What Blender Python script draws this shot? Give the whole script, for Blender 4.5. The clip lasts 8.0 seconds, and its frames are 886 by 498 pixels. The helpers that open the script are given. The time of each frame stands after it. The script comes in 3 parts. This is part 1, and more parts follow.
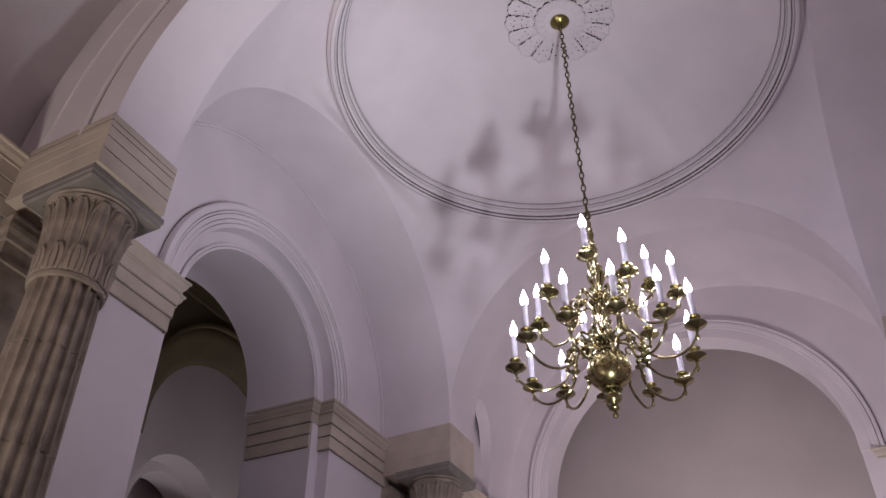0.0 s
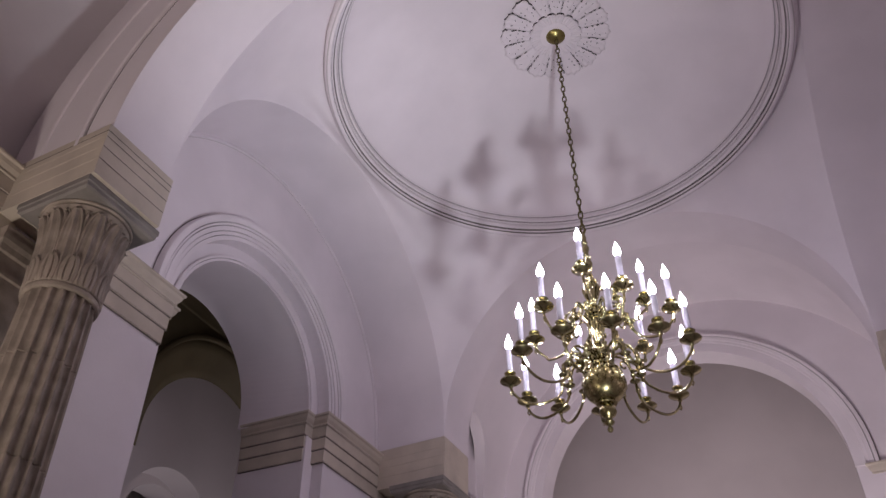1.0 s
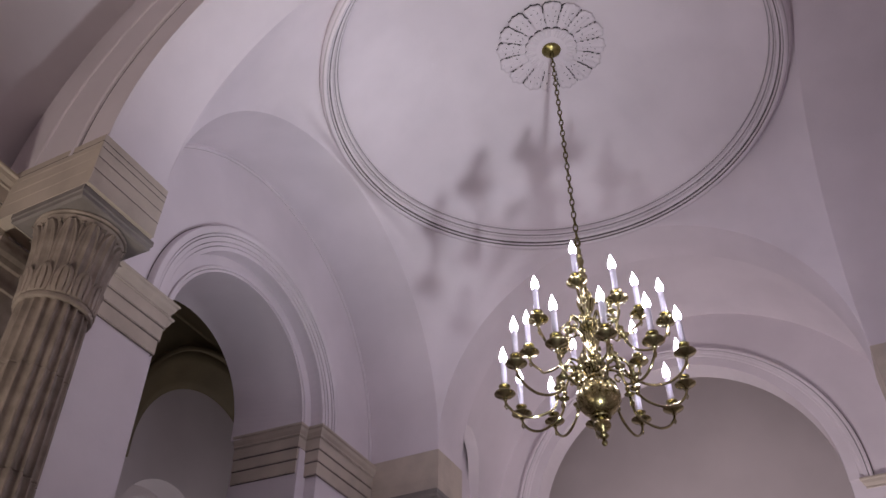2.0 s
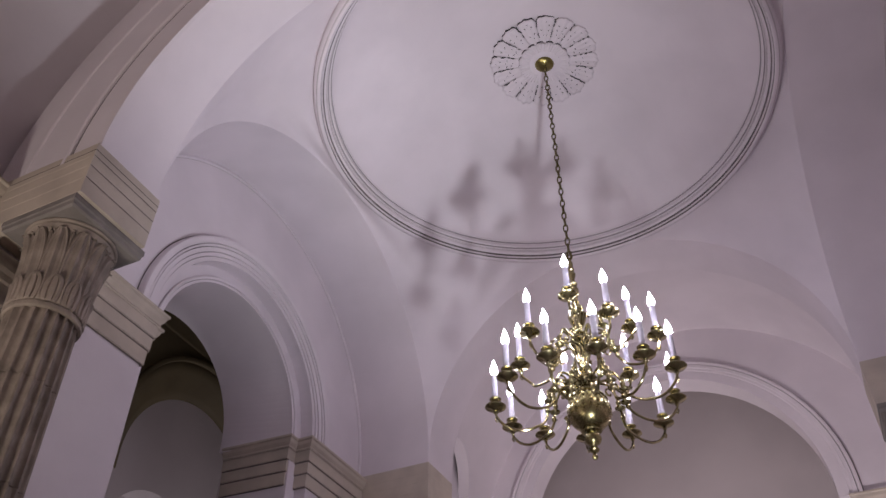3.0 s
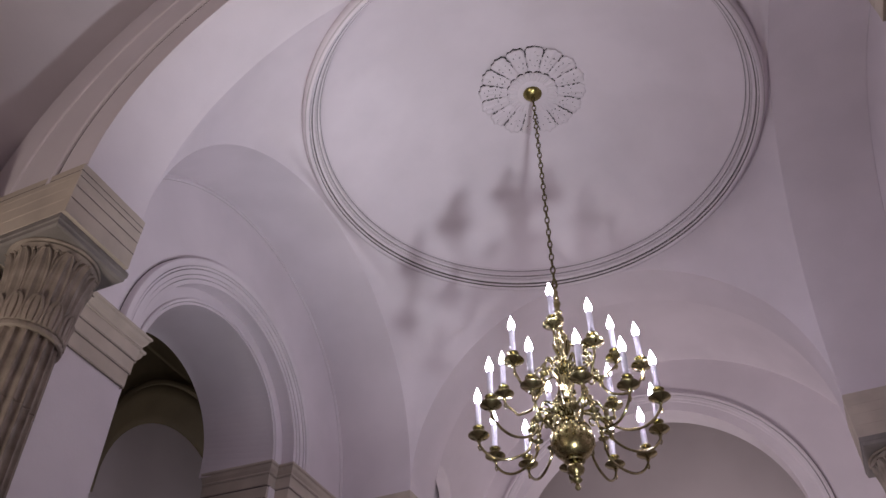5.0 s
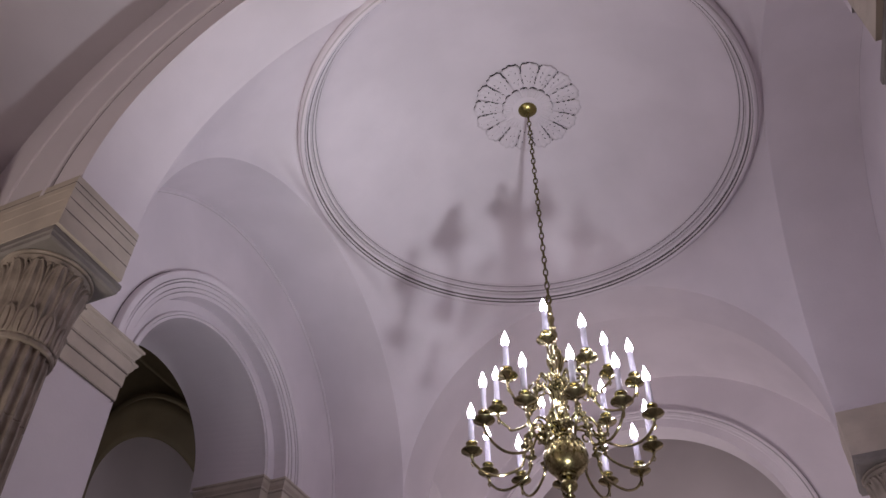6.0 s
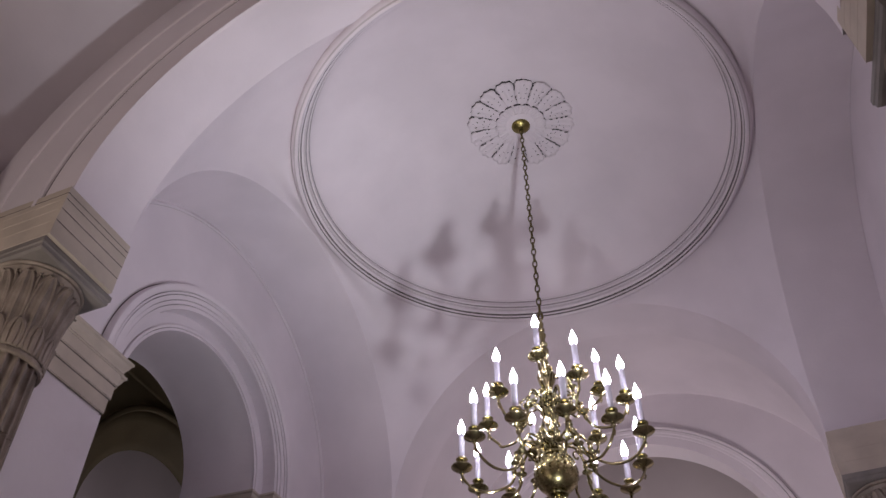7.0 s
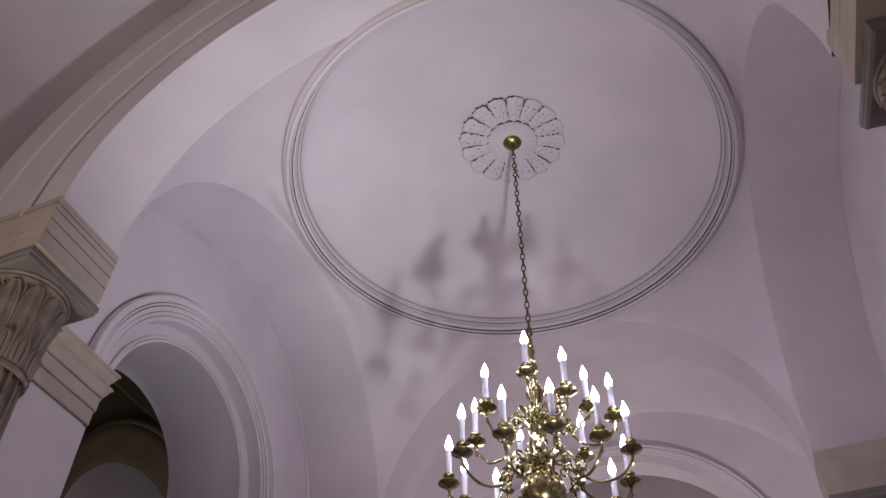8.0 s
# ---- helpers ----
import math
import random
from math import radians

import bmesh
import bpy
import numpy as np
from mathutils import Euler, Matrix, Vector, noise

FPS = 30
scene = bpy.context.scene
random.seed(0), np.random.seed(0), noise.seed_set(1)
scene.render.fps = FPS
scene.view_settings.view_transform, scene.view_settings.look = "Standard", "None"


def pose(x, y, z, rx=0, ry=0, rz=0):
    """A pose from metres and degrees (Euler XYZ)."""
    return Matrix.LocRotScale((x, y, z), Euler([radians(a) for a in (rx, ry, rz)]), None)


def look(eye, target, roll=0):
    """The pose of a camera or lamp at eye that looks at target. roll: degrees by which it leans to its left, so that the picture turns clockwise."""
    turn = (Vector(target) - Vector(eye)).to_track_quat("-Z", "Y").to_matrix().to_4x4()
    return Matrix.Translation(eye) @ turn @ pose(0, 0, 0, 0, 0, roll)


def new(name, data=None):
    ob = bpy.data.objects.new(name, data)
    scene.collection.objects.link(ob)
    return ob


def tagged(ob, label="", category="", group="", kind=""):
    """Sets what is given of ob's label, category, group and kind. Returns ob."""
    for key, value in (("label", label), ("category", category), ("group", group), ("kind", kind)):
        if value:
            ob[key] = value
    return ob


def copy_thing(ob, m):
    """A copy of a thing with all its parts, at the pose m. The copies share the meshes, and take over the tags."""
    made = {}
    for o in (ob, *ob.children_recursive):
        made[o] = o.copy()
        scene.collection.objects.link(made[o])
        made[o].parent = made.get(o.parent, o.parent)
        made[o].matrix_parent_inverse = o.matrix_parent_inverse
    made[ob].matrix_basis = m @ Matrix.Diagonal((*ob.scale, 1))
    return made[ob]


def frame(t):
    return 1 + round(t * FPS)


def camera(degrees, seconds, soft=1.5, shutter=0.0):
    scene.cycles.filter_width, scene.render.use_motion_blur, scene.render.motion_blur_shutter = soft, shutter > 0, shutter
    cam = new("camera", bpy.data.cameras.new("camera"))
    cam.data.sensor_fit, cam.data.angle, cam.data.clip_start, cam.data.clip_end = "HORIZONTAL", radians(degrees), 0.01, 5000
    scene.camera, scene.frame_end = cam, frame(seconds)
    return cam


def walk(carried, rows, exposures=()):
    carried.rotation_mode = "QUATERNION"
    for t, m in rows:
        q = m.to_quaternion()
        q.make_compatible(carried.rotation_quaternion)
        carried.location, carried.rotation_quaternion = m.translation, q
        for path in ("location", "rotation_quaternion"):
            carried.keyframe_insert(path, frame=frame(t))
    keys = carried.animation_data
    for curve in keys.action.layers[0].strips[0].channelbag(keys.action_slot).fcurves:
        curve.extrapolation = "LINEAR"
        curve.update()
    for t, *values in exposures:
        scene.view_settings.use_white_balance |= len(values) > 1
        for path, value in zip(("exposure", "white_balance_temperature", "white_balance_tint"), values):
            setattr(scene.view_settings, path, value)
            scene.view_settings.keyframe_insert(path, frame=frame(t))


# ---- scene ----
# ---- camera and its walk: a tripod head that pans and tilts up ----
cam = camera(55.2, 8.0)
EYE = (1.267, -4.15, 1.6)
# seconds, heading, upward tilt, lean
TURNS = [
    (0.0, 27.572, 39.006, 0.006), (0.5, 27.318, 39.452, -0.013), (1.0, 27.165, 39.885, -0.026), (1.5, 26.986, 40.299, -0.035),
    (3.0, 25.996, 41.539, -0.085), (3.5, 25.623, 41.97, -0.13), (4.0, 25.299, 42.421, -0.165), (4.5, 24.986, 42.876, -0.19),
    (6.0, 24.187, 44.339, -0.262), (6.5, 23.869, 44.871, -0.305), (7.0, 23.449, 45.366, -0.350), (7.5, 22.948, 45.863, -0.415), (8.0, 22.5, 46.383, -0.462),
]
walk(cam, [(t, pose(*EYE, 90 + tilt, 0, turn) @ pose(0, 0, 0, 0, 0, -lean)) for t, turn, tilt, lean in TURNS], [(0.0, 0.03), (4.0, 0.0), (8.0, -0.10)])

# ---- light ----
world = bpy.data.worlds.new("world")
scene.world = world
world.use_nodes = True
world.node_tree.nodes["Background"].inputs[0].default_value = (0.62, 0.55, 0.68, 1)
world.node_tree.nodes["Background"].inputs[1].default_value = 0.0
scene.view_settings.exposure = 0.0


def lamp(name, kind, at, target, power, colour, size, spread=180):
    data = bpy.data.lights.new(name, kind)
    data.energy, data.color = power, colour
    if kind == "AREA":
        data.shape, data.size, data.spread = "DISK", size, radians(spread)
    else:
        data.shadow_soft_size = size
    ob = new(name, data)
    ob.matrix_world = look(at, target)
    return ob


lamp("uplight", "AREA", (0.88, -1.52, 2.0), (-1.0, -0.62, 7.0), 15.4, (0.90, 0.91, 1.0), 0.135, 64)
# unseen lamp added to brighten the near bay's vault and column
lamp("near_bay_fill", "AREA", (-1.7, -4.2, 1.0), (-1.5, -4.9, 7.0), 56, (1.0, 0.88, 0.80), 0.5, 130)
# added lamp, out of view, that lifts the far wall and vault
lamp("far_bay_fill", "AREA", (0.3, 0.9, 0.3), (-0.2, 5.4, 5.8), 42, (1.0, 0.89, 0.94), 0.5, 80)
# hidden lamp, made up to keep the side passage from going black
lamp("passage_fill", "AREA", (-3.35, 2.85, 2.7), (-4.5, 1.6, 5.3), 9.5, (0.94, 0.89, 0.98), 0.4, 120)


# ---- materials ----
def material(name, colour, rough=0.6, metal=0.0, vary=0.05, scale=3.0, bump=0.05, bump_scale=60.0, second_tone=None):
    m = bpy.data.materials.new(name)
    m.use_nodes = True
    nt = m.node_tree
    b = nt.nodes["Principled BSDF"]
    b.inputs["Metallic"].default_value = metal
    co = nt.nodes.new("ShaderNodeTexCoord")
    n1 = nt.nodes.new("ShaderNodeTexNoise")
    n1.inputs["Scale"].default_value, n1.inputs["Detail"].default_value = scale, 6
    n2 = nt.nodes.new("ShaderNodeTexNoise")
    n2.inputs["Scale"].default_value, n2.inputs["Detail"].default_value = bump_scale, 4
    nt.links.new(co.outputs["Object"], n1.inputs["Vector"])
    nt.links.new(co.outputs["Object"], n2.inputs["Vector"])
    mix = nt.nodes.new("ShaderNodeMix")
    mix.data_type = "RGBA"
    lo = second_tone if second_tone else tuple(c * (1 - vary) for c in colour)
    mix.inputs["A"].default_value = (*lo, 1)
    mix.inputs["B"].default_value = (*(min(1, c * (1 + vary)) for c in colour), 1)
    ramp = nt.nodes.new("ShaderNodeMapRange")
    ramp.inputs["From Min"].default_value, ramp.inputs["From Max"].default_value = 0.35, 0.62
    nt.links.new(n1.outputs["Fac"], ramp.inputs["Value"])
    nt.links.new(ramp.outputs["Result"], mix.inputs["Factor"])
    nt.links.new(mix.outputs["Result"], b.inputs["Base Color"])
    rr = nt.nodes.new("ShaderNodeMapRange")
    rr.inputs["To Min"].default_value, rr.inputs["To Max"].default_value = max(0.02, rough - 0.08), min(1, rough + 0.08)
    nt.links.new(n2.outputs["Fac"], rr.inputs["Value"])
    nt.links.new(rr.outputs["Result"], b.inputs["Roughness"])
    bp = nt.nodes.new("ShaderNodeBump")
    bp.inputs["Strength"].default_value, bp.inputs["Distance"].default_value = bump, 0.01
    nt.links.new(n2.outputs["Fac"], bp.inputs["Height"])
    nt.links.new(bp.outputs["Normal"], b.inputs["Normal"])
    return m


def glow(name, colour, strength):
    m = bpy.data.materials.new(name)
    m.use_nodes = True
    b = m.node_tree.nodes["Principled BSDF"]
    b.inputs["Base Color"].default_value = (0.9, 0.9, 0.95, 1)
    b.inputs["Emission Color"].default_value = (*colour, 1)
    b.inputs["Emission Strength"].default_value = strength
    return m


PLASTER = material("plaster", (0.72, 0.66, 0.69), 0.58, 0, 0.045, 1.7, 0.08, 45)
STONE = material("limestone", (0.50, 0.435, 0.36), 0.65, 0, 0.10, 4, 0.12, 80)
COLUMN = material("column_stone", (0.30, 0.25, 0.205), 0.7, 0, 0.22, 9, 0.25, 120)
ABACUS = material("abacus_stone", (0.21, 0.19, 0.175), 0.6, 0, 0.12, 7, 0.1, 90)
BALL_BRASS = material("worn_brass", (0.36, 0.31, 0.15), 0.26, 1.0, 0.18, 9, 0.03, 60)
BRASS = material("brass", (0.40, 0.355, 0.19), 0.17, 1.0, 0.12, 12, 0.02, 60)
OLD_BRASS = material("aged_brass", (0.26, 0.22, 0.08), 0.3, 1.0, 0.15, 15, 0.03, 70)
IRON = material("dark_brass", (0.13, 0.105, 0.04), 0.4, 1.0, 0.2, 20, 0.05, 90)
CANDLE = material("candle_sleeve", (0.62, 0.59, 0.67), 0.5, 0, 0.03, 30, 0.02, 60)
BULB = glow("bulb", (0.86, 0.81, 1.0), 61.0)
# ochre darkened in the colour itself to keep the passage vaults dim
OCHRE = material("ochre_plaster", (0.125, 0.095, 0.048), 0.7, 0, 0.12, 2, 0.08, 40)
GREY_PLASTER = material("warm_grey_plaster", (0.58, 0.515, 0.51), 0.7, 0, 0.05, 1.1, 0.06, 40)
# dark tones for strips on mouldings: shade and dust put into colour
SHADE_LINE = material("shade_and_dust_line", (0.14, 0.12, 0.118), 0.9, 0, 0.25, 8, 0.05, 60)
SOFT_SHADE_LINE = material("faint_shade_and_dust", (0.23, 0.205, 0.205), 0.9, 0, 0.2, 2.5, 0.05, 60, (0.36, 0.33, 0.335))
LIGHT_SHADE_LINE = material("light_shade_and_dust", (0.40, 0.36, 0.365), 0.9, 0, 0.2, 2.5, 0.05, 60, (0.56, 0.51, 0.525))
# near-black colour standing for the shade in the rosette's carving
GAP_SHADE = material("painted_gap_shade", (0.05, 0.045, 0.045), 0.9, 0, 0.2, 12, 0.05, 60)
MARBLE = material("floor_marble", (0.33, 0.30, 0.285), 0.3, 0, 0.15, 2, 0.02, 60)


# ---- mesh helpers ----
def empty(name, at=(0, 0, 0)):
    ob = new(name)
    ob.location = at
    return ob


def part(name, bm, material, parent=None, label="", smooth=False):
    bmesh.ops.recalc_face_normals(bm, faces=bm.faces)
    me = bpy.data.meshes.new(name)
    bm.to_mesh(me)
    bm.free()
    me.materials.append(material)
    if smooth:
        me.polygons.foreach_set("use_smooth", [True] * len(me.polygons))
        me.set_sharp_from_angle(angle=radians(38))
    ob = new(name, me)
    if parent:
        ob.parent = parent
    if label:
        tagged(ob, label)
    return ob


def structure(ob, label, category):
    return tagged(ob, label, category, kind="structure")


def thick(ob, depth):
    s = ob.modifiers.new("depth", "SOLIDIFY")
    s.thickness, s.offset = depth, 1
    return ob


def box(bm, x0, x1, y0, y1, z0, z1):
    v = [bm.verts.new((x, y, z)) for x in (x0, x1) for y in (y0, y1) for z in (z0, z1)]
    for f in ((0, 1, 3, 2), (4, 6, 7, 5), (0, 4, 5, 1), (2, 3, 7, 6), (0, 2, 6, 4), (1, 5, 7, 3)):
        bm.faces.new([v[i] for i in f])


def grid(bm, rows, closed=False, ends=False):
    """Faces between rows of points; closed joins each row's end to its start."""
    vs = [[bm.verts.new(p) for p in r] for r in rows]
    n = len(vs[0])
    for a, b in zip(vs, vs[1:]):
        for i in range(n if closed else n - 1):
            j = (i + 1) % n
            bm.faces.new((a[i], a[j], b[j], b[i]))
    if ends:
        for r in (vs[0], vs[-1]):
            bm.faces.new(r)
    return vs


def lathe(bm, profile, segments=24, m=Matrix(), ends=True):
    rows = [[m @ Vector((r * math.cos(2 * math.pi * i / segments), r * math.sin(2 * math.pi * i / segments), z)) for i in range(segments)] for r, z in profile]
    grid(bm, rows, closed=True, ends=ends)


def tube(bm, points, radius, segments=8, radii=None):
    pts = [Vector(p) for p in points]
    rows, side = [], None
    for i, p in enumerate(pts):
        d = (pts[min(i + 1, len(pts) - 1)] - pts[max(i - 1, 0)]).normalized()
        if side is None:
            side = d.orthogonal().normalized()
        side = (side - d * side.dot(d)).normalized()
        up = d.cross(side)
        r = radii[i] if radii else radius
        rows.append([p + r * (math.cos(a) * side + math.sin(a) * up) for a in (2 * math.pi * k / segments for k in range(segments))])
    grid(bm, rows, closed=True, ends=True)


def curve_points(ctrl, n=6):
    """Catmull-Rom through the control points."""
    c = [Vector(p) for p in ctrl]
    c = [2 * c[0] - c[1]] + c + [2 * c[-1] - c[-2]]
    out = []
    for a, b, d, e in zip(c, c[1:], c[2:], c[3:]):
        for k in range(n):
            t = k / n
            out.append(0.5 * (2 * b + (d - a) * t + (2 * a - 5 * b + 4 * d - e) * t * t + (3 * b - a - 3 * d + e) * t ** 3))
    return out + [c[-2]]


def sweep_plan(bm, path, profile, side=1):
    """Runs a moulding profile (projection, height) along a plan path with mitred corners; side: which hand the room lies on."""
    p = [Vector((x, y)) for x, y in path]
    rows = []
    for i, q in enumerate(p):
        norms = []
        for a, b in ((i - 1, i), (i, i + 1)):
            if a >= 0 and b < len(p):
                d = (p[b] - p[a]).normalized()
                norms.append(Vector((d.y, -d.x)) * side)
        n = norms[0] if len(norms) == 1 else (norms[0] + norms[1]) / max(0.2, 1 + norms[0].dot(norms[1]))
        rows.append([(q.x + n.x * o, q.y + n.y * o, z) for o, z in profile])
    grid(bm, rows)


class Frame:
    """A wall's own axes: u along it, n into it, from a point in plan."""

    def __init__(self, origin, u, n):
        self.o, self.u, self.n = Vector(origin), Vector(u).normalized(), Vector(n).normalized()

    def at(self, u, n, z):
        p = self.o + u * self.u + n * self.n
        return (p.x, p.y, z)


def arch_curve(half, spring, rise, foot, steps=48, centre=0.0, set_back=0.0):
    c = [(centre + half * math.cos(math.pi * k / steps), spring + rise * math.sin(math.pi * k / steps)) for k in range(steps + 1)]
    if set_back:
        z = 4.97
        return [(set_back, foot), (set_back, z), (c[0][0], z)] + c + [(c[-1][0], z), (-set_back, z), (-set_back, foot)]
    return [(c[0][0], foot)] + c + [(c[-1][0], foot)]


def arch_wall(bm, fr, u0, u1, z0, z1, depth, half, spring, rise, centre=0.0, steps=48, set_back=0.0, behind=None):
    """A wall slab with one arched opening that goes through it; behind: half, spring and set-back at the back, where the reveal is splayed."""
    front = arch_curve(half, spring, rise, z0, steps, centre, set_back)
    rear = arch_curve(behind[0], behind[1], behind[0], z0, steps, centre, behind[2]) if behind else front
    for n, curve in ((0.0, front), (depth, rear)):
        low = [bm.verts.new(fr.at(u, n, z)) for u, z in curve]
        top = [bm.verts.new(fr.at(u, n, z1)) for u, z in curve[1:-1]]
        for i in range(len(top) - 1):
            if abs(curve[i + 1][0] - curve[i + 2][0]) > 1e-5:
                bm.faces.new((low[i + 1], low[i + 2], top[i + 1], top[i]))
        for edge, lo, mid, hi in ((u1, low[0], low[1], top[0]), (u0, low[-1], low[-2], top[-1])):
            a, b = bm.verts.new(fr.at(edge, n, z0)), bm.verts.new(fr.at(edge, n, z1))
            bm.faces.new((lo, mid, hi, b, a))
    grid(bm, [[fr.at(u, n, z) for u, z in curve] for n, curve in ((0.0, front), (depth, rear))])
    for a, b in (((u0, z0), (u0, z1)), ((u0, z1), (u1, z1)), ((u1, z1), (u1, z0))):
        grid(bm, [[fr.at(a[0], n, a[1]), fr.at(b[0], n, b[1])] for n in (0.0, depth)])


def cap_ends(bm, rows):
    """Faces between the rows, and the moulding's two feet closed."""
    vs = grid(bm, rows)
    if len(rows) > 4:
        for k in (0, -1):
            bm.faces.new([r[k] for r in vs])


def arch_moulding(bm, fr, profile, half, spring, rise, foot, centre=0.0, steps=56):
    """A moulding along an arch; profile: (outward from the arch line, proud of the wall)."""
    rows = []
    for o, proud in profile:
        rows.append([fr.at(u, -proud, z) for u, z in arch_curve(half + o, spring, rise + o, foot, steps, centre)])
    cap_ends(bm, rows)


# ---- plan ----
TOP, SPRING = 5.0, 5.05          # entablature top and springing of the bay's arches
NL, FL, FR, NR = Vector((-1.75, -1.75)), Vector((-1.75, 1.76)), Vector((1.73, 1.76)), Vector((2.12, -1.62))
RING, RING_Z, RING_R = Vector((0.121, -0.028)), 6.72, 1.74
NEAR_Y = -2.21
LAMP = Vector((0.158, 0.042))

# bay sides: corners in order, each with the way out of the bay and the depth of its arch
SIDES = {
    "left": (FL, NL, Vector((-1, 0)), 0.67),
    "near": (NL, NR, Vector((0, -1)), 0.46),
    "right": (NR, FR, Vector((0.993, 0.116)), 0.67),
    "far": (FR, FL, Vector((0, 1)), 0.46),
}


SIDE_RISE = {"left": 1.785, "near": 1.75, "right": 1.75, "far": 1.74}


def skew_arch(left, right, spring, rise, foot, centre=0.0, steps=64):
    """An arch whose two halves differ in width, from its left foot to its right."""
    c = []
    for k in range(steps + 1):
        a = math.pi * (1 - k / steps)
        c.append((centre + (right if a < math.pi / 2 else left) * math.cos(a), spring + rise * math.sin(a)))
    return [(c[0][0], foot)] + c + [(c[-1][0], foot)]


def near_front(o=0.0, foot=5.0):
    """The near arch on the face towards the near bay, widened by o."""
    return skew_arch(1.703 + o, 2.15 + o, 4.98, 1.61 + o, foot, -0.02)


def side_arch(name):
    a, b, out, depth = SIDES[name]
    if name == "near":
        return [(a + (b - a) * ((x - a.x) / (b.x - a.x)), z) for x, z in skew_arch(-a.x, b.x, SPRING, SIDE_RISE[name], TOP - 0.01)], out, depth
    mid, half = (a + b) / 2, (b - a).length / 2
    u = (b - a).normalized()
    return [(mid + u * x, z) for x, z in reversed(arch_curve(half, SPRING, SIDE_RISE[name], TOP - 0.01, 64))], out, depth


# ---- vault: dome on pendentives ----
def build_dome():
    bm = bmesh.new()
    prof = [(1.66, 6.845), (1.655, 6.86)]
    apex, r0, z0 = 7.50, 1.655, 6.86
    rad = (r0 * r0 + (apex - z0) ** 2) / (2 * (apex - z0))
    for k in range(1, 25):
        r = r0 * (1 - k / 24)
        prof.append((max(r, 0.004), apex - rad + math.sqrt(rad * rad - r * r)))
    lathe(bm, prof, 128, Matrix.Translation((RING.x, RING.y, 0)), ends=False)
    ob = thick(part("ceiling", bm, PLASTER, smooth=True), 0.12)
    structure(ob, "pale plaster saucer dome over the bay", "ceiling")
    bm = bmesh.new()
    prof = [(1.773, 6.80), (1.771, 6.748), (1.760, 6.722), (1.745, 6.708), (1.732, 6.701), (1.72, 6.699), (1.714, 6.703), (1.712, 6.708), (1.712, 6.730), (1.702, 6.731), (1.700, 6.734), (1.700, 6.752), (1.694, 6.755),
            (1.682, 6.762), (1.678, 6.766), (1.678, 6.790), (1.671, 6.792), (1.668, 6.795), (1.668, 6.812), (1.662, 6.815), (1.654, 6.818), (1.65, 6.822), (1.65, 6.858), (1.640, 6.862), (1.636, 6.875)]
    lathe(bm, prof, 160, Matrix.Translation((RING.x, RING.y, 0)), ends=False)
    ob = part("trim", bm, PLASTER, smooth=True)
    structure(ob, "moulded plaster ring round the dome", "moulding")
    # dark rings put the grooves' shade and dust into the colour
    bm = bmesh.new()
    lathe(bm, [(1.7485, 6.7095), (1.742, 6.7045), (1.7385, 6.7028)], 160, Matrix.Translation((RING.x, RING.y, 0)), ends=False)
    part("quirk", bm, LIGHT_SHADE_LINE, ob, "dark shaded, dusty groove of the ring moulding")
    for r, z0, z1, line_tone in ((1.712, 6.715, 6.730, SHADE_LINE), (1.700, 6.740, 6.752, SHADE_LINE), (1.678, 6.785, 6.790, LIGHT_SHADE_LINE), (1.668, 6.806, 6.812, SOFT_SHADE_LINE), (1.65, 6.853, 6.858, SOFT_SHADE_LINE)):
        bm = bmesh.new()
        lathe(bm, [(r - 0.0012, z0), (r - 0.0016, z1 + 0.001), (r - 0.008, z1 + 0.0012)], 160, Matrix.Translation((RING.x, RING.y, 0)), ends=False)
        part("quirk", bm, line_tone, ob, "dark shaded, dusty groove of the ring moulding")


def build_pendentives():
    bm = bmesh.new()
    inner = []
    for name in ("left", "near", "right", "far"):
        pts, _, _ = side_arch(name)
        inner += pts[1:-2]
    ways, edge, reach = [], [], []
    centre = Vector((RING.x, RING.y, SPRING))
    for p, z in inner:
        d = p - RING
        a = math.atan2(d.y, d.x)
        v0 = Vector((p.x, p.y, z)) - centre
        v1 = Vector((RING.x + 1.755 * math.cos(a), RING.y + 1.755 * math.sin(a), RING_Z + 0.075)) - centre
        edge += [v0.normalized(), v1.normalized()]
        reach += [v0.length, v1.length]
        ways.append([v0.normalized().slerp(v1.normalized(), k / 16) for k in range(17)])
    # the swell follows the edges evenly, so that no ridge runs up from the corners
    edge, reach = np.array(edge), np.array(reach)
    rows = []
    for way in ways:
        gap = ((np.array(way)[:, None, :] - edge[None]) ** 2).sum(2)
        weight = 1 / (gap + 1e-6) ** 2
        rows.append([centre + w * float(r) for w, r in zip(way, (weight * reach).sum(1) / weight.sum(1))])
    rows.append(rows[0])
    grid(bm, rows)
    bmesh.ops.remove_doubles(bm, verts=bm.verts, dist=0.0005)
    ob = part("vault", bm, PLASTER, smooth=True)
    structure(ob, "pale plaster pendentives under the dome", "vault")


def build_intrados():
    for name in SIDES:
        pts, out, depth = side_arch(name)
        bm = bmesh.new()
        back = [(x, NEAR_Y, z) for x, z in near_front(0.0, TOP - 0.01)] if name == "near" else [(p.x + out.x * depth, p.y + out.y * depth, z) for p, z in pts]
        grid(bm, [[(p.x, p.y, z) for p, z in pts], back])
        ob = part("arch", bm, PLASTER, smooth=True)
        structure(ob, "broad plain plaster arch carrying the dome", "arch")


build_dome()
build_pendentives()
build_intrados()

# ---- walls ----
WALL_L = Frame((-2.42, 0.0), (0, 1), (-1, 0))
ORDER = 0.105
OPEN_C, OPEN_S, OUT_R, IN_R = 0.0, 4.995, 0.955, 0.82
right_u = (FR - NR).normalized()
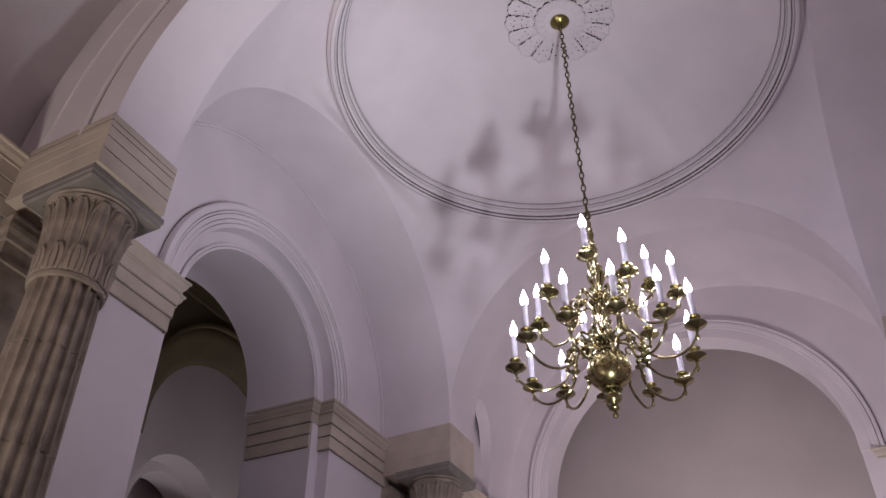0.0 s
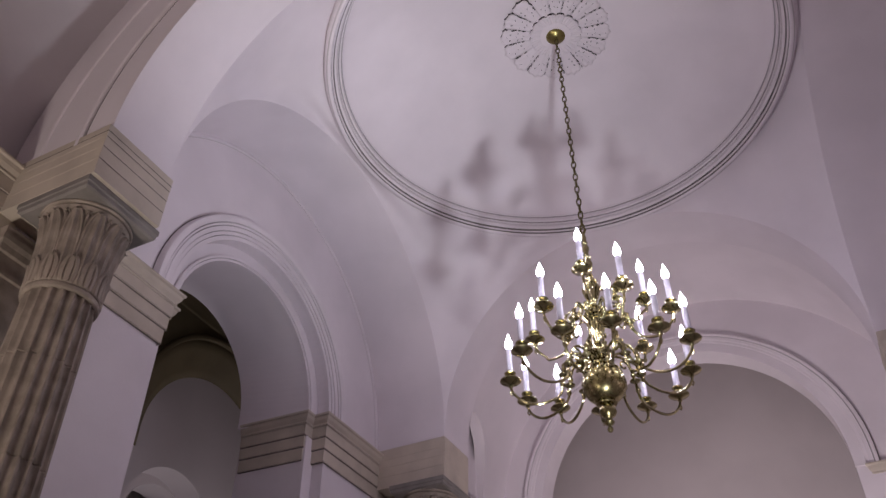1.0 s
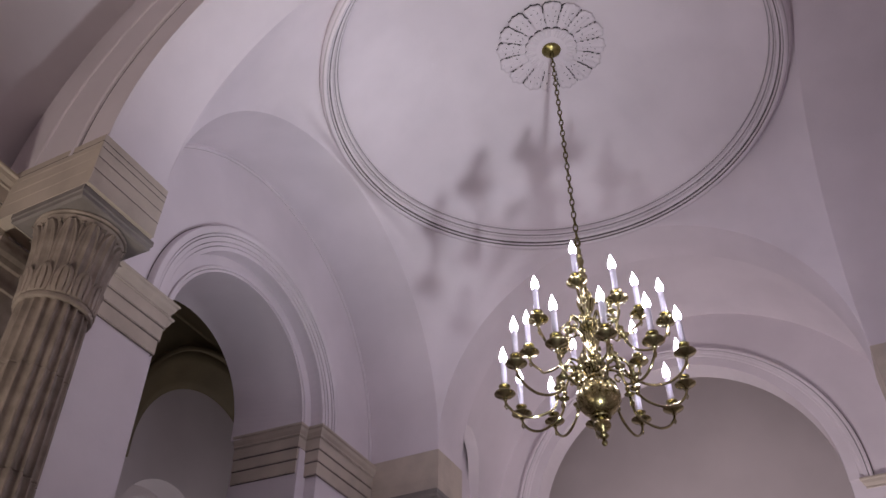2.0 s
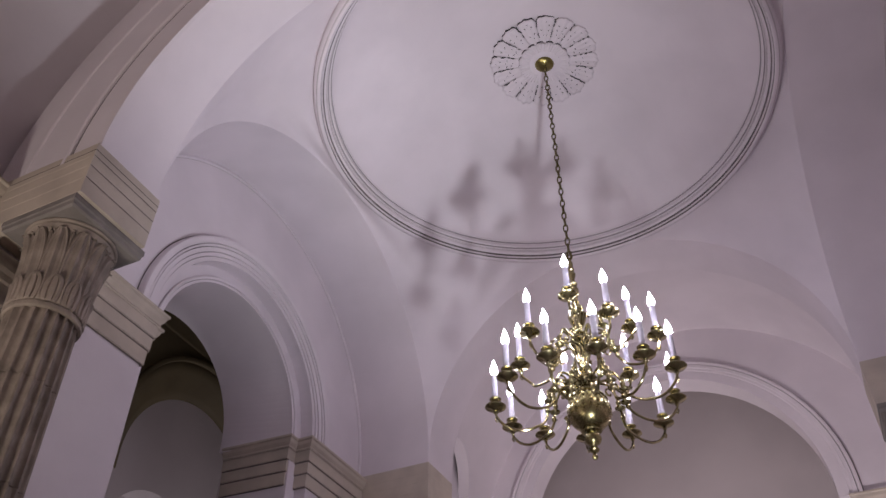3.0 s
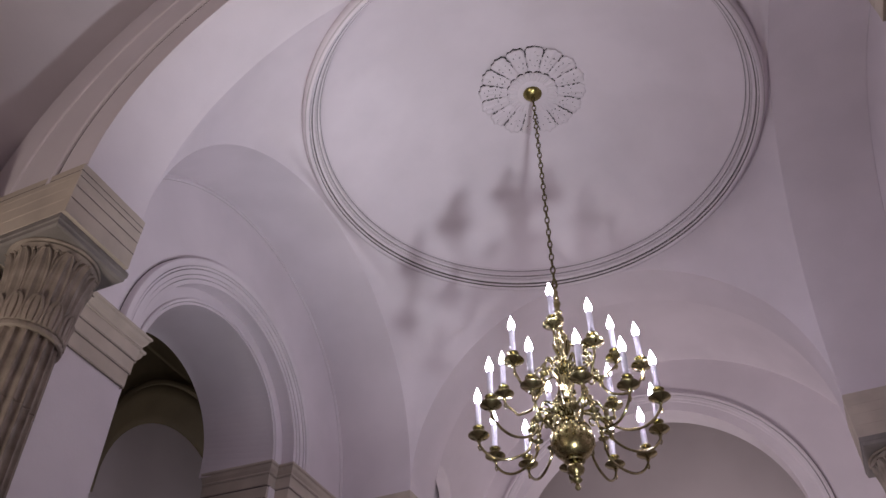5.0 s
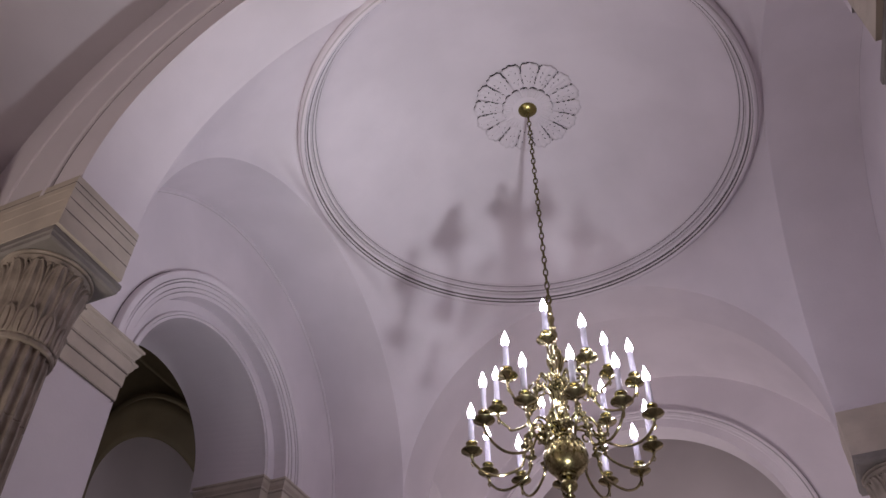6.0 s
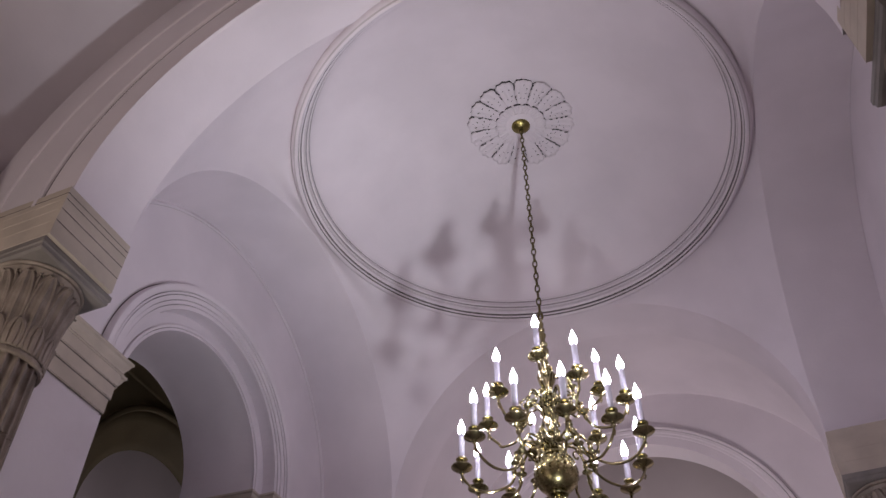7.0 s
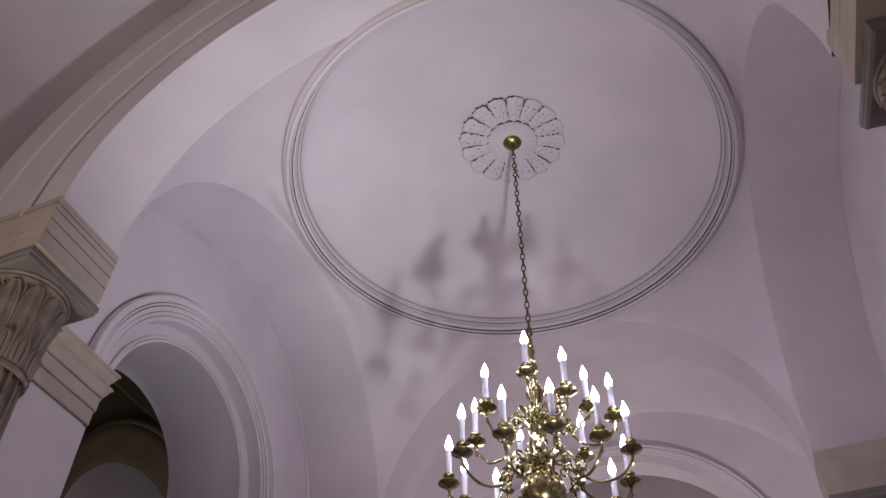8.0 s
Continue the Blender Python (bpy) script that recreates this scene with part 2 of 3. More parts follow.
right_mid = (FR + NR) / 2 + Vector((0.993, 0.116)) * 0.67
WALL_R = Frame(right_mid, right_u, (0.993, 0.116))


def build_bead(fr):
    """Slender bead where a wall meets the great arch."""
    bm = bmesh.new()
    arch_moulding(bm, fr, [(-0.058, -0.01), (-0.056, 0.004), (-0.048, 0.012), (-0.038, 0.008), (-0.036, -0.01)], 1.77, SPRING, SIDE_RISE["left"] + 0.015, TOP)
    bead = structure(part("trim", bm, PLASTER, smooth=True), "slender plaster bead along the great arch", "moulding")
    # dark strip draws the bead's shadow line in colour
    bm = bmesh.new()
    arch_moulding(bm, fr, [(-0.0635, 0.0015), (-0.0585, 0.0015)], 1.77, SPRING, SIDE_RISE["left"] + 0.015, TOP)
    part("quirk", bm, LIGHT_SHADE_LINE, bead, "dark shade line beside the bead")


def build_side_wall(fr, name, u0, u1):
    bm = bmesh.new()
    arch_wall(bm, fr, u0, u1, 0, 7.2, ORDER - 0.002, OUT_R, OPEN_S, OUT_R, OPEN_C, 48, 0.957)
    wall = part(name, bm, PLASTER)
    structure(wall, "pale plaster wall with a stepped arched opening", "wall")
    back = Frame(fr.o + fr.n * ORDER, fr.u, fr.n)
    bm = bmesh.new()
    arch_wall(bm, back, u0, u1, 0, 7.2, 0.64, IN_R, OPEN_S, IN_R, OPEN_C, 48, 0.845, (0.742, 5.08, 0.81))
    structure(part(name + "_inner", bm, PLASTER), "deep plaster reveal of the arched opening", "wall")
    # archivolts with quirks between the bands
    bm = bmesh.new()
    arch_moulding(bm, fr, [(-0.004, -0.01), (-0.004, 0.012), (0.028, 0.012), (0.029, -0.002), (0.033, -0.002), (0.034, 0.02), (0.060, 0.02), (0.061, 0.002), (0.065, 0.002), (0.066, 0.03), (0.098, 0.034), (0.100, 0.018), (0.105, 0.018),
                           (0.106, 0.04), (0.121, 0.042), (0.122, 0.03), (0.127, 0.03), (0.129, 0.05), (0.15, 0.062), (0.178, 0.058), (0.190, 0.04), (0.192, -0.01)], OUT_R, OPEN_S, OUT_R, TOP, OPEN_C)
    trim = structure(part("trim", bm, PLASTER, smooth=True), "moulded plaster archivolt round the opening", "moulding")
    # dark strips lie in the quirks and paint their shade
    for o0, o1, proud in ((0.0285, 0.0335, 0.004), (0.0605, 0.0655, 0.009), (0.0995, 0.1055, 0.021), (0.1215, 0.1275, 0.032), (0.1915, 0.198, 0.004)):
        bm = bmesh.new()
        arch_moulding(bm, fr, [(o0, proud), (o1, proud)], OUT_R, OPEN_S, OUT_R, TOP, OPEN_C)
        part("quirk", bm, SHADE_LINE, trim, "dark shade line in the archivolt's groove")
    bm = bmesh.new()
    arch_moulding(bm, back, [(-0.004, -0.01), (-0.004, 0.010), (0.016, 0.010), (0.0165, 0.0), (0.0205, 0.0), (0.021, 0.018), (0.036, 0.022), (0.045, 0.018), (0.046, -0.01)], IN_R, OPEN_S, IN_R, TOP, OPEN_C)
    trim = structure(part("trim", bm, PLASTER, smooth=True), "moulded plaster inner archivolt", "moulding")
    # painted shade line in the inner groove
    bm = bmesh.new()
    arch_moulding(bm, back, [(0.016, 0.005), (0.021, 0.005)], IN_R, OPEN_S, IN_R, TOP, OPEN_C)
    part("quirk", bm, SHADE_LINE, trim, "dark shade line in the archivolt's groove")
    build_bead(fr)


build_side_wall(WALL_L, "wall_left", -2.2, 2.19)
bm = bmesh.new()
grid(bm, [[WALL_R.at(u, n, z) for u, z in ((-2.05, 0), (2.1, 0), (2.1, 7.2), (-2.05, 7.2))] for n in (0.0, 0.3)], closed=True, ends=True)
structure(part("wall_right", bm, PLASTER), "plain pale plaster wall under the great arch", "wall")
build_bead(WALL_R)

# entablature of three fasciae with a cornice; projection counted from its top edge
CORNICE = [(-0.10, 5.0), (0.0, 5.0), (0.0, 4.985), (-0.012, 4.975), (-0.018, 4.95), (-0.034, 4.925), (-0.034, 4.908), (-0.044, 4.90), (-0.044, 4.812), (-0.053, 4.807), (-0.053, 4.712), (-0.062, 4.707), (-0.062, 4.60), (-0.10, 4.595)]


def entablature(path, side, name="cornice"):
    bm = bmesh.new()
    sweep_plan(bm, path, CORNICE, side)
    ob = part(name, bm, STONE)
    structure(ob, "tan limestone entablature with three fasciae", "entablature")
    # dark strips paint the shadow lines under the fasciae
    for o, z in ((-0.034, 4.908), (-0.044, 4.812), (-0.053, 4.712), (-0.062, 4.602)):
        bm = bmesh.new()
        sweep_plan(bm, path, [(o + 0.0012, z + 0.0025), (o - 0.009, z - 0.0065), (o - 0.008, z - 0.009)], side)
        part("level_line", bm, SHADE_LINE, ob)


def rf(u, n):
    p = WALL_R.o + WALL_R.u * u + WALL_R.n * n
    return (p.x, p.y)


XL = -2.345
entablature([(XL, -7.9), (XL, -2.12)], 1)
entablature([(XL, -1.85), (XL, -0.872), (XL - 0.135, -0.872), (XL - 0.135, -0.774), (-3.14, -0.738)], 1)
entablature([(-3.14, 0.738), (XL - 0.135, 0.774), (XL - 0.135, 0.872), (XL, 0.872), (XL, 1.88)], 1)
entablature([(-2.1, 2.19), (-2.1, 3.86), (-1.66, 3.86), (-1.66, 4.16)], 1)
entablature([(1.41, 4.16), (1.41, 3.86), (2.1, 3.86), (2.1, 2.19)], 1)
entablature([rf(1.9, -0.075), rf(-1.9, -0.075)], 1)

# ---- far bay ----
FAR_Y = 3.9
def build_far_vault():
    bm = bmesh.new()
    inner = arch_curve(2.15, SPRING, 2.15, 0, 56)
    outer = arch_curve(2.27, SPRING, 2.27, 0, 56)
    grid(bm, [[(x, y, z) for x, z in inner + outer[::-1]] for y in (2.2, FAR_Y)], closed=True, ends=True)
    ob = part("far_vault", bm, PLASTER, smooth=True)
    bm = bmesh.new()
    cut = arch_curve(0.52, 5.37, 0.52, -0.1, 32)
    grid(bm, [[(x, 2.87 + u, z) for u, z in cut] for x in (-2.8, -1.0)], closed=True, ends=True)
    cutter = part("cutter", bm, PLASTER)
    mod = ob.modifiers.new("cut", "BOOLEAN")
    mod.operation, mod.object, mod.solver = "DIFFERENCE", cutter, "EXACT"
    graph = bpy.context.evaluated_depsgraph_get()
    graph.update()
    mesh = bpy.data.meshes.new_from_object(ob.evaluated_get(graph))
    ob.modifiers.clear()
    ob.data = mesh
    bpy.data.objects.remove(cutter)
    return ob


structure(build_far_vault(), "plain plaster barrel vault with a small side arch", "vault")
bm = bmesh.new()
box(bm, -2.5, -2.212, 2.2, 4.4, 0, 7.2)
structure(part("wall_niche", bm, PLASTER), "plain plaster wall behind the small side arch", "wall")
WALL_F = Frame((-0.185, FAR_Y), (-1, 0), (0, 1))
bm = bmesh.new()
arch_wall(bm, WALL_F, -2.5, 2.1, 0, 7.4, 0.27, 1.515, 5.104, 1.515)
structure(part("wall_far", bm, PLASTER), "pale plaster wall with a wide arched opening", "wall")
bm = bmesh.new()
arch_moulding(bm, WALL_F, [(-0.004, -0.01), (-0.004, 0.008), (0.095, 0.008), (0.10, 0.014), (0.125, 0.016), (0.13, 0.024), (0.163, 0.028), (0.164, 0.016), (0.170, 0.016), (0.172, 0.036), (0.188, 0.042), (0.204, 0.034), (0.206, -0.01)], 1.515, 5.104, 1.515, TOP)
far_trim = structure(part("trim", bm, PLASTER, smooth=True), "moulded plaster archivolt of the far opening", "moulding")
# shade of the outer grooves, painted as dark strips
for o0, o1, proud in ((0.1635, 0.1715, 0.020), (0.2045, 0.213, 0.016)):
    bm = bmesh.new()
    arch_moulding(bm, WALL_F, [(o0, proud), (o1, proud), (o1 + 0.001, proud - 0.03)], 1.515, 5.104, 1.515, TOP)
    part("quirk", bm, SHADE_LINE, far_trim, "dark shade line in the archivolt's groove")
bm = bmesh.new()
box(bm, -3.6, 3.6, 5.6, 5.8, 0, 9)
structure(part("wall_end", bm, GREY_PLASTER), "warm grey plaster end wall", "wall")
bm = bmesh.new()
for x in (-3.5, 3.4):
    box(bm, x, x + 0.1, 4.17, 5.6, 0, 9)
box(bm, -3.5, 3.5, 4.15, 4.168, 7.4, 9)
box(bm, -3.6, 3.6, 4.1, 5.8, 9, 9.1)
structure(part("wall_beyond", bm, PLASTER), "plain plaster walls beyond the far opening", "wall")

# ---- near bay, in which the camera stands ----
def near_moulding(profile):
    """A moulding along the near arch; profile: (outward from the arch line, proud of the wall)."""
    bm = bmesh.new()
    cap_ends(bm, [[(x, NEAR_Y - proud, z) for x, z in near_front(o)] for o, proud in profile])
    return bm


structure(part("wall_near", near_moulding([(0.0, 0.0), (0.96, 0.0)]), PLASTER), "plaster face over the near arch", "wall")
bm = near_moulding([(0.0, -0.01), (0.0, 0.012), (0.206, 0.012), (0.207, -0.004), (0.216, -0.004), (0.218, 0.022), (0.230, 0.032), (0.250, 0.030), (0.264, 0.016), (0.54, 0.014), (0.545, 0.022), (0.565, 0.027), (0.59, 0.02), (0.593, -0.01)])
near_trim = structure(part("trim", bm, PLASTER, smooth=True), "moulded plaster archivolt of the near arch", "moulding")
# two strips that paint shade along the near arch's grooves
part("quirk", near_moulding([(0.2065, 0.0105), (0.217, 0.0105)]), SHADE_LINE, near_trim, "dark shade line in the archivolt's groove")
part("quirk", near_moulding([(0.5925, 0.013), (0.598, 0.002)]), LIGHT_SHADE_LINE, near_trim, "dark shade line in the archivolt's groove")
bm = bmesh.new()
grid(bm, [[(x, y, z) for x, z in skew_arch(2.52, 2.95, 5.0, 2.48, TOP - 0.06, -0.02)] for y in (NEAR_Y, -8.0)])
structure(thick(part("near_vault", bm, PLASTER, smooth=True), 0.1), "plain plaster barrel vault of the near bay", "vault")
for x0, x1 in ((-2.62, -2.42), (2.92, 3.12)):
    bm = bmesh.new()
    box(bm, x0, x1, -8.0, NEAR_Y, 0, TOP - 0.02)
    structure(part("wall_near_side", bm, PLASTER), "plain plaster side wall of the near bay", "wall")
bm = bmesh.new()
box(bm, -3.2, 3.2, -8.2, -8.0, 0, 8)
structure(part("wall_back", bm, PLASTER), "plain plaster back wall", "wall")

# ---- side passage: ochre vaults and a grey end wall with a stepped arch ----
RIB = Frame((-4.2, 1.78), (0, 1), (-1, 0))
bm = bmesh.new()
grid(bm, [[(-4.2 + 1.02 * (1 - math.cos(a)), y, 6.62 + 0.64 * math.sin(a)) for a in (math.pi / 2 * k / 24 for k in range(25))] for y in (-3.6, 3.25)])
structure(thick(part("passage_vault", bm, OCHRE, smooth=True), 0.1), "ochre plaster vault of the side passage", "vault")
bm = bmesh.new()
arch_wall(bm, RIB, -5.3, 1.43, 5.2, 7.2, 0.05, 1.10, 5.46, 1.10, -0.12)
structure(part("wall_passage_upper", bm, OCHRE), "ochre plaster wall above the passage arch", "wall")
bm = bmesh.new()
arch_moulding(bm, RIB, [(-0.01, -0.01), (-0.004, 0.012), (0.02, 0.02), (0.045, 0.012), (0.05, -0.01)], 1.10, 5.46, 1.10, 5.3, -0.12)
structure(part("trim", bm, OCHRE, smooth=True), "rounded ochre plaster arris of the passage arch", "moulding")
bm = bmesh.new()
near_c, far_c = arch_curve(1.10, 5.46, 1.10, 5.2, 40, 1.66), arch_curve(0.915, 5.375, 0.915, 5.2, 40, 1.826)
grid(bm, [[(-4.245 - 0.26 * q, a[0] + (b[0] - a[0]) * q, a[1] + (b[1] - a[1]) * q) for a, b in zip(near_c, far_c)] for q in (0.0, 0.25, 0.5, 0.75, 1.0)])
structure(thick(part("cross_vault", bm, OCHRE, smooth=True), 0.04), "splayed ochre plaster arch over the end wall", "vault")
END = Frame((-4.5, 1.826), (0, 1), (-1, 0))
bm = bmesh.new()
arch_wall(bm, END, -2.6, 1.2, 0, 5.38, 0.28, 0.6, 4.595, 0.6, -0.33)
lun = [(0.96 * math.cos(math.pi * k / 32), 5.38 + 0.96 * math.sin(math.pi * k / 32)) for k in range(33)]
grid(bm, [[END.at(u, n, z) for u, z in lun] for n in (0.0, 0.28)], ends=True)
structure(part("wall_passage", bm, GREY_PLASTER), "grey plaster end wall with an arched recess", "wall")
bm = bmesh.new()
arch_wall(bm, Frame((-4.785, 1.826), (0, 1), (-1, 0)), -1.2, 1.2, 0, 5.36, 0.3, 0.45, 4.69, 0.45, -0.22)
structure(part("wall_passage_inner", bm, GREY_PLASTER), "inner order of the passage arch", "wall")
bm = bmesh.new()
box(bm, -5.45, -5.3, 0.4, 3.1, 0, 5.3)
structure(part("wall_recess", bm, GREY_PLASTER), "grey plaster back of the arched recess", "wall")
bm = bmesh.new()
box(bm, -6.9, -6.75, -3.6, 3.3, 0, 7.2)
structure(part("wall_outer", bm, GREY_PLASTER), "plain plaster outer wall", "wall")
for y in (-3.7, 3.2):
    bm = bmesh.new()
    box(bm, -6.9, -3.13, y, y + 0.15, 0, 7.2)
    structure(part("wall_passage_end", bm, GREY_PLASTER), "plain plaster wall closing the passage", "wall")
bm = bmesh.new()
box(bm, -3.16, -3.13, -3.55, -2.21, 0, 7.3)
structure(part("wall_passage_side", bm, GREY_PLASTER), "plain plaster side wall of the passage", "wall")
bm = bmesh.new()
box(bm, -3.16, -3.13, 2.2, 3.3, 0, 7.3)
structure(part("wall_passage_side", bm, GREY_PLASTER), "plain plaster side wall of the passage", "wall")
bm = bmesh.new()
box(bm, -9, 9, -9, 9, -0.2, 0)
structure(part("floor", bm, MARBLE), "grey marble floor", "floor")


# ---- columns ----
def leaf_mesh(tall, wide, r0, r1, curl, relief, lift=0.0, loop=False):
    """A carved leaf on the bell: raised borders and spine, veins between, tip curling out."""
    bm = bmesh.new()
    rows = []
    steps, across = 14, 6
    for k in range(steps + 1):
        t = k / steps
        body = 0.62 + 0.5 * math.sin(math.pi * min(1.0, t * 0.85 + 0.12))
        w = wide * body * (math.sqrt(max(0.02, 1 - ((t - 0.66) / 0.345) ** 2)) if t > 0.66 else 1.0)
        out = r0 + (r1 - r0) * t ** 2.4 + lift + curl * max(0.0, (t - 0.7) / 0.3) ** 2
        z = tall * (t - 0.10 * max(0.0, (t - 0.86) / 0.14) ** 2)
        row = []
        for j in range(-across, across + 1):
            q = j / across
            if loop:
                ridge = relief * (1.0 if abs(q) > 0.55 else 0.15 + 0.6 * (abs(q) < 0.18))
            else:
                ridge = relief * (0.95 * math.exp(-(q / 0.16) ** 2) + 0.75 * math.exp(-((abs(q) - 0.8) / 0.16) ** 2) + 0.25 * math.cos(q * 14))
            row.append((out + ridge - 0.012 * q * q, q * w, z))
        rows.append(row)
    grid(bm, rows)
    return bm


def build_column(at):
    x, y = at
    col = empty("column", (x, y, 0))
    bm = bmesh.new()
    flutes, per = 20, 8
    heights = [0.3 + (4.09 - 0.3) * k / 16 for k in range(17)]
    for level_line in (1.55, 2.62, 3.22, 3.72):
        heights += [level_line - 0.006, level_line - 0.002, level_line + 0.002, level_line + 0.006]
    rows = []
    for z in sorted(heights):
        t = (z - 0.3) / 3.79
        r = 0.214 - 0.041 * t ** 1.5
        if any(abs(z - j) < 0.003 for j in (1.55, 2.62, 3.22, 3.72)):
            r -= 0.006
        row = []
        for i in range(flutes * per):
            q = (i % per) / per
            dip = 0.0 if q < 0.2 else 0.021 * math.sin(math.pi * (q - 0.2) / 0.8) ** 0.55
            a = 2 * math.pi * i / (flutes * per)
            row.append(((r - dip) * math.cos(a), (r - dip) * math.sin(a), z))
        rows.append(row)
    grid(bm, rows, closed=True, ends=True)
    part("shaft", bm, COLUMN, col, "fluted grey-brown stone shaft")
    bm = bmesh.new()
    rows = []
    for k in range(9):
        e = 2 * math.pi * k / 8
        rows.append([((0.175 + 0.016 * math.cos(e) * (1 + 0.12 * math.cos(36 * c))) * math.cos(c), (0.175 + 0.016 * math.cos(e) * (1 + 0.12 * math.cos(36 * c))) * math.sin(c), 4.102 + 0.019 * math.sin(e)) for c in (2 * math.pi * i / 144 for i in range(144))])
    grid(bm, rows, closed=True)
    bmesh.ops.remove_doubles(bm, verts=bm.verts, dist=0.0003)
    part("astragal", bm, COLUMN, col, "beaded neck ring", smooth=True)
    bm = bmesh.new()
    lathe(bm, [(0.158, 4.09), (0.166, 4.15), (0.169, 4.30), (0.182, 4.44), (0.205, 4.54), (0.228, 4.58), (0.2, 4.60)], 48)
    part("bell", bm, COLUMN, col, smooth=True)
    bm = bmesh.new()
    lathe(bm, [(0.21, 4.590), (0.232, 4.590), (0.239, 4.596), (0.239, 4.603), (0.232, 4.610), (0.2, 4.612)], 48)
    part("rim", bm, COLUMN, col, "round lip of the capital", smooth=True)
    kinds = (
        (12, 4.12, leaf_mesh(0.478, 0.047, 0.173, 0.216, 0.018, 0.011, 0.0), 0.0, "tall carved leaf"),
        (12, 4.12, leaf_mesh(0.480, 0.034, 0.165, 0.210, 0.012, 0.008, 0.0), 0.5, "slender carved leaf between the tall ones"),
        (12, 4.118, leaf_mesh(0.165, 0.036, 0.177, 0.186, 0.014, 0.011, 0.0, True), 0.5, "short rounded leaf"),
    )
    for count, z0, bm, shift, label in kinds:
        first_leaf = part("leaf", bm, COLUMN, col, label, smooth=True)
        for i in range(count):
            if i == 0:
                lf = first_leaf
            else:
                lf = new("leaf", first_leaf.data)
                lf.parent = col
                tagged(lf, label)
            sld = lf.modifiers.new("depth", "SOLIDIFY")
            sld.thickness, sld.offset = 0.010, -1
            lf.location = (0, 0, z0)
            lf.rotation_euler = (0, 0, 2 * math.pi * (i + shift + 0.25) / count)
    bm = bmesh.new()
    rows = []
    for h, z in ((0.2, 4.608), (0.236, 4.610), (0.250, 4.618), (0.252, 4.640), (0.258, 4.646), (0.258, 4.679), (0.2, 4.681)):
        rows.append([(cx * h, cy * h, z) for cx, cy in ((1, 1), (-1, 1), (-1, -1), (1, -1))])
    grid(bm, rows, closed=True, ends=True)
    part("abacus", bm, ABACUS, col, "square dark stone abacus")
    bm = bmesh.new()
    lathe(bm, [(0.30, 0.08), (0.30, 0.14), (0.27, 0.17), (0.235, 0.2), (0.245, 0.24), (0.24, 0.27), (0.21, 0.3)], 40)
    part("base", bm, COLUMN, col, smooth=True)
    bm = bmesh.new()
    box(bm, -0.31, 0.31, -0.31, 0.31, 0, 0.08)
    part("plinth", bm, COLUMN, col)
    return structure(col, "fluted grey-brown stone column with a leafy capital", "column")


def build_block(x0, x1, y0, y1, lined=False):
    """The piece of entablature that a column carries."""
    bm = bmesh.new()
    rows = []
    for o, z in ((0.004, 5.044), (0.0, 5.038), (0.0, 4.946), (0.0012, 4.945), (0.0012, 4.872), (0.0024, 4.871), (0.0024, 4.785), (0.0036, 4.784), (0.0036, 4.682)):
        rows.append([(x0 + o, y0 + o, z), (x1 - o, y0 + o, z), (x1 - o, y1 - o, z), (x0 + o, y1 - o, z)])
    grid(bm, rows, closed=True, ends=True)
    ob = part("impost_block", bm, STONE)
    # dark strips paint the fascia shadow lines: the top one on three sides, the others on the face towards the bay
    for o, z in ((0.0, 4.988), (0.0, 4.946), (0.0012, 4.872), (0.0024, 4.785)) if lined else ():
        bm = bmesh.new()
        runs = [(o - 0.0012, z + 0.003), (o - 0.0010, z - 0.003)]
        if z > 4.98:
            grid(bm, [[(x0 + e, y0 + e, q), (x1 - e, y0 + e, q), (x1 - e, y1 - e, q)] for e, q in runs])
        else:
            grid(bm, [[(x1 - e, y0 + 0.004, q), (x1 - e, y1 - 0.004, q)] for e, q in runs])
        part("level_line", bm, SHADE_LINE, ob)
    return structure(ob, "tan limestone impost block on a column", "impost")


first = build_column((-2.003, -1.975))
for at in ((-2.003, 1.985), (1.985, 1.985)):
    copy_thing(first, pose(*at, 0))
copy_thing(first, pose(2.405, -1.695, 0, 0, 0, 5.8))
build_block(-2.5, -1.719, -2.238, -1.745, True)
build_block(-2.5, -1.745, 1.752, 2.214)
build_block(1.725, 2.5, 1.752, 2.214)
build_block(0, 0.6, -0.42, 0, True).matrix_world = pose(2.116, -1.672, 0, 0, 0, 4.5)


def build_anta(x0, x1, y0, y1):
    """A flat wall pier behind a column, with its own small moulded cap."""
    bm = bmesh.new()
    rows = []
    for o, z in ((0.0, 0.0), (0.0, 4.30), (-0.012, 4.306), (-0.012, 4.325), (0.0, 4.33), (0.0, 4.43), (-0.012, 4.44), (-0.016, 4.475), (-0.03, 4.50), (-0.032, 4.53), (-0.022, 4.535), (-0.026, 4.57), (-0.026, 4.583)):
        rows.append([(x0 + o, y0 + o, z), (x1 - o, y0 + o, z), (x1 - o, y1 - o, z), (x0 + o, y1 - o, z)])
    grid(bm, rows, closed=True, ends=True)
    # darker column stone puts the shade behind the columns into the colour
    structure(part("pilaster", bm, COLUMN), "flat stone wall pilaster with a moulded cap", "pilaster")


build_anta(-2.55, -2.345, 1.79, 2.16)
build_anta(-2.55, -2.345, -2.18, -1.78)


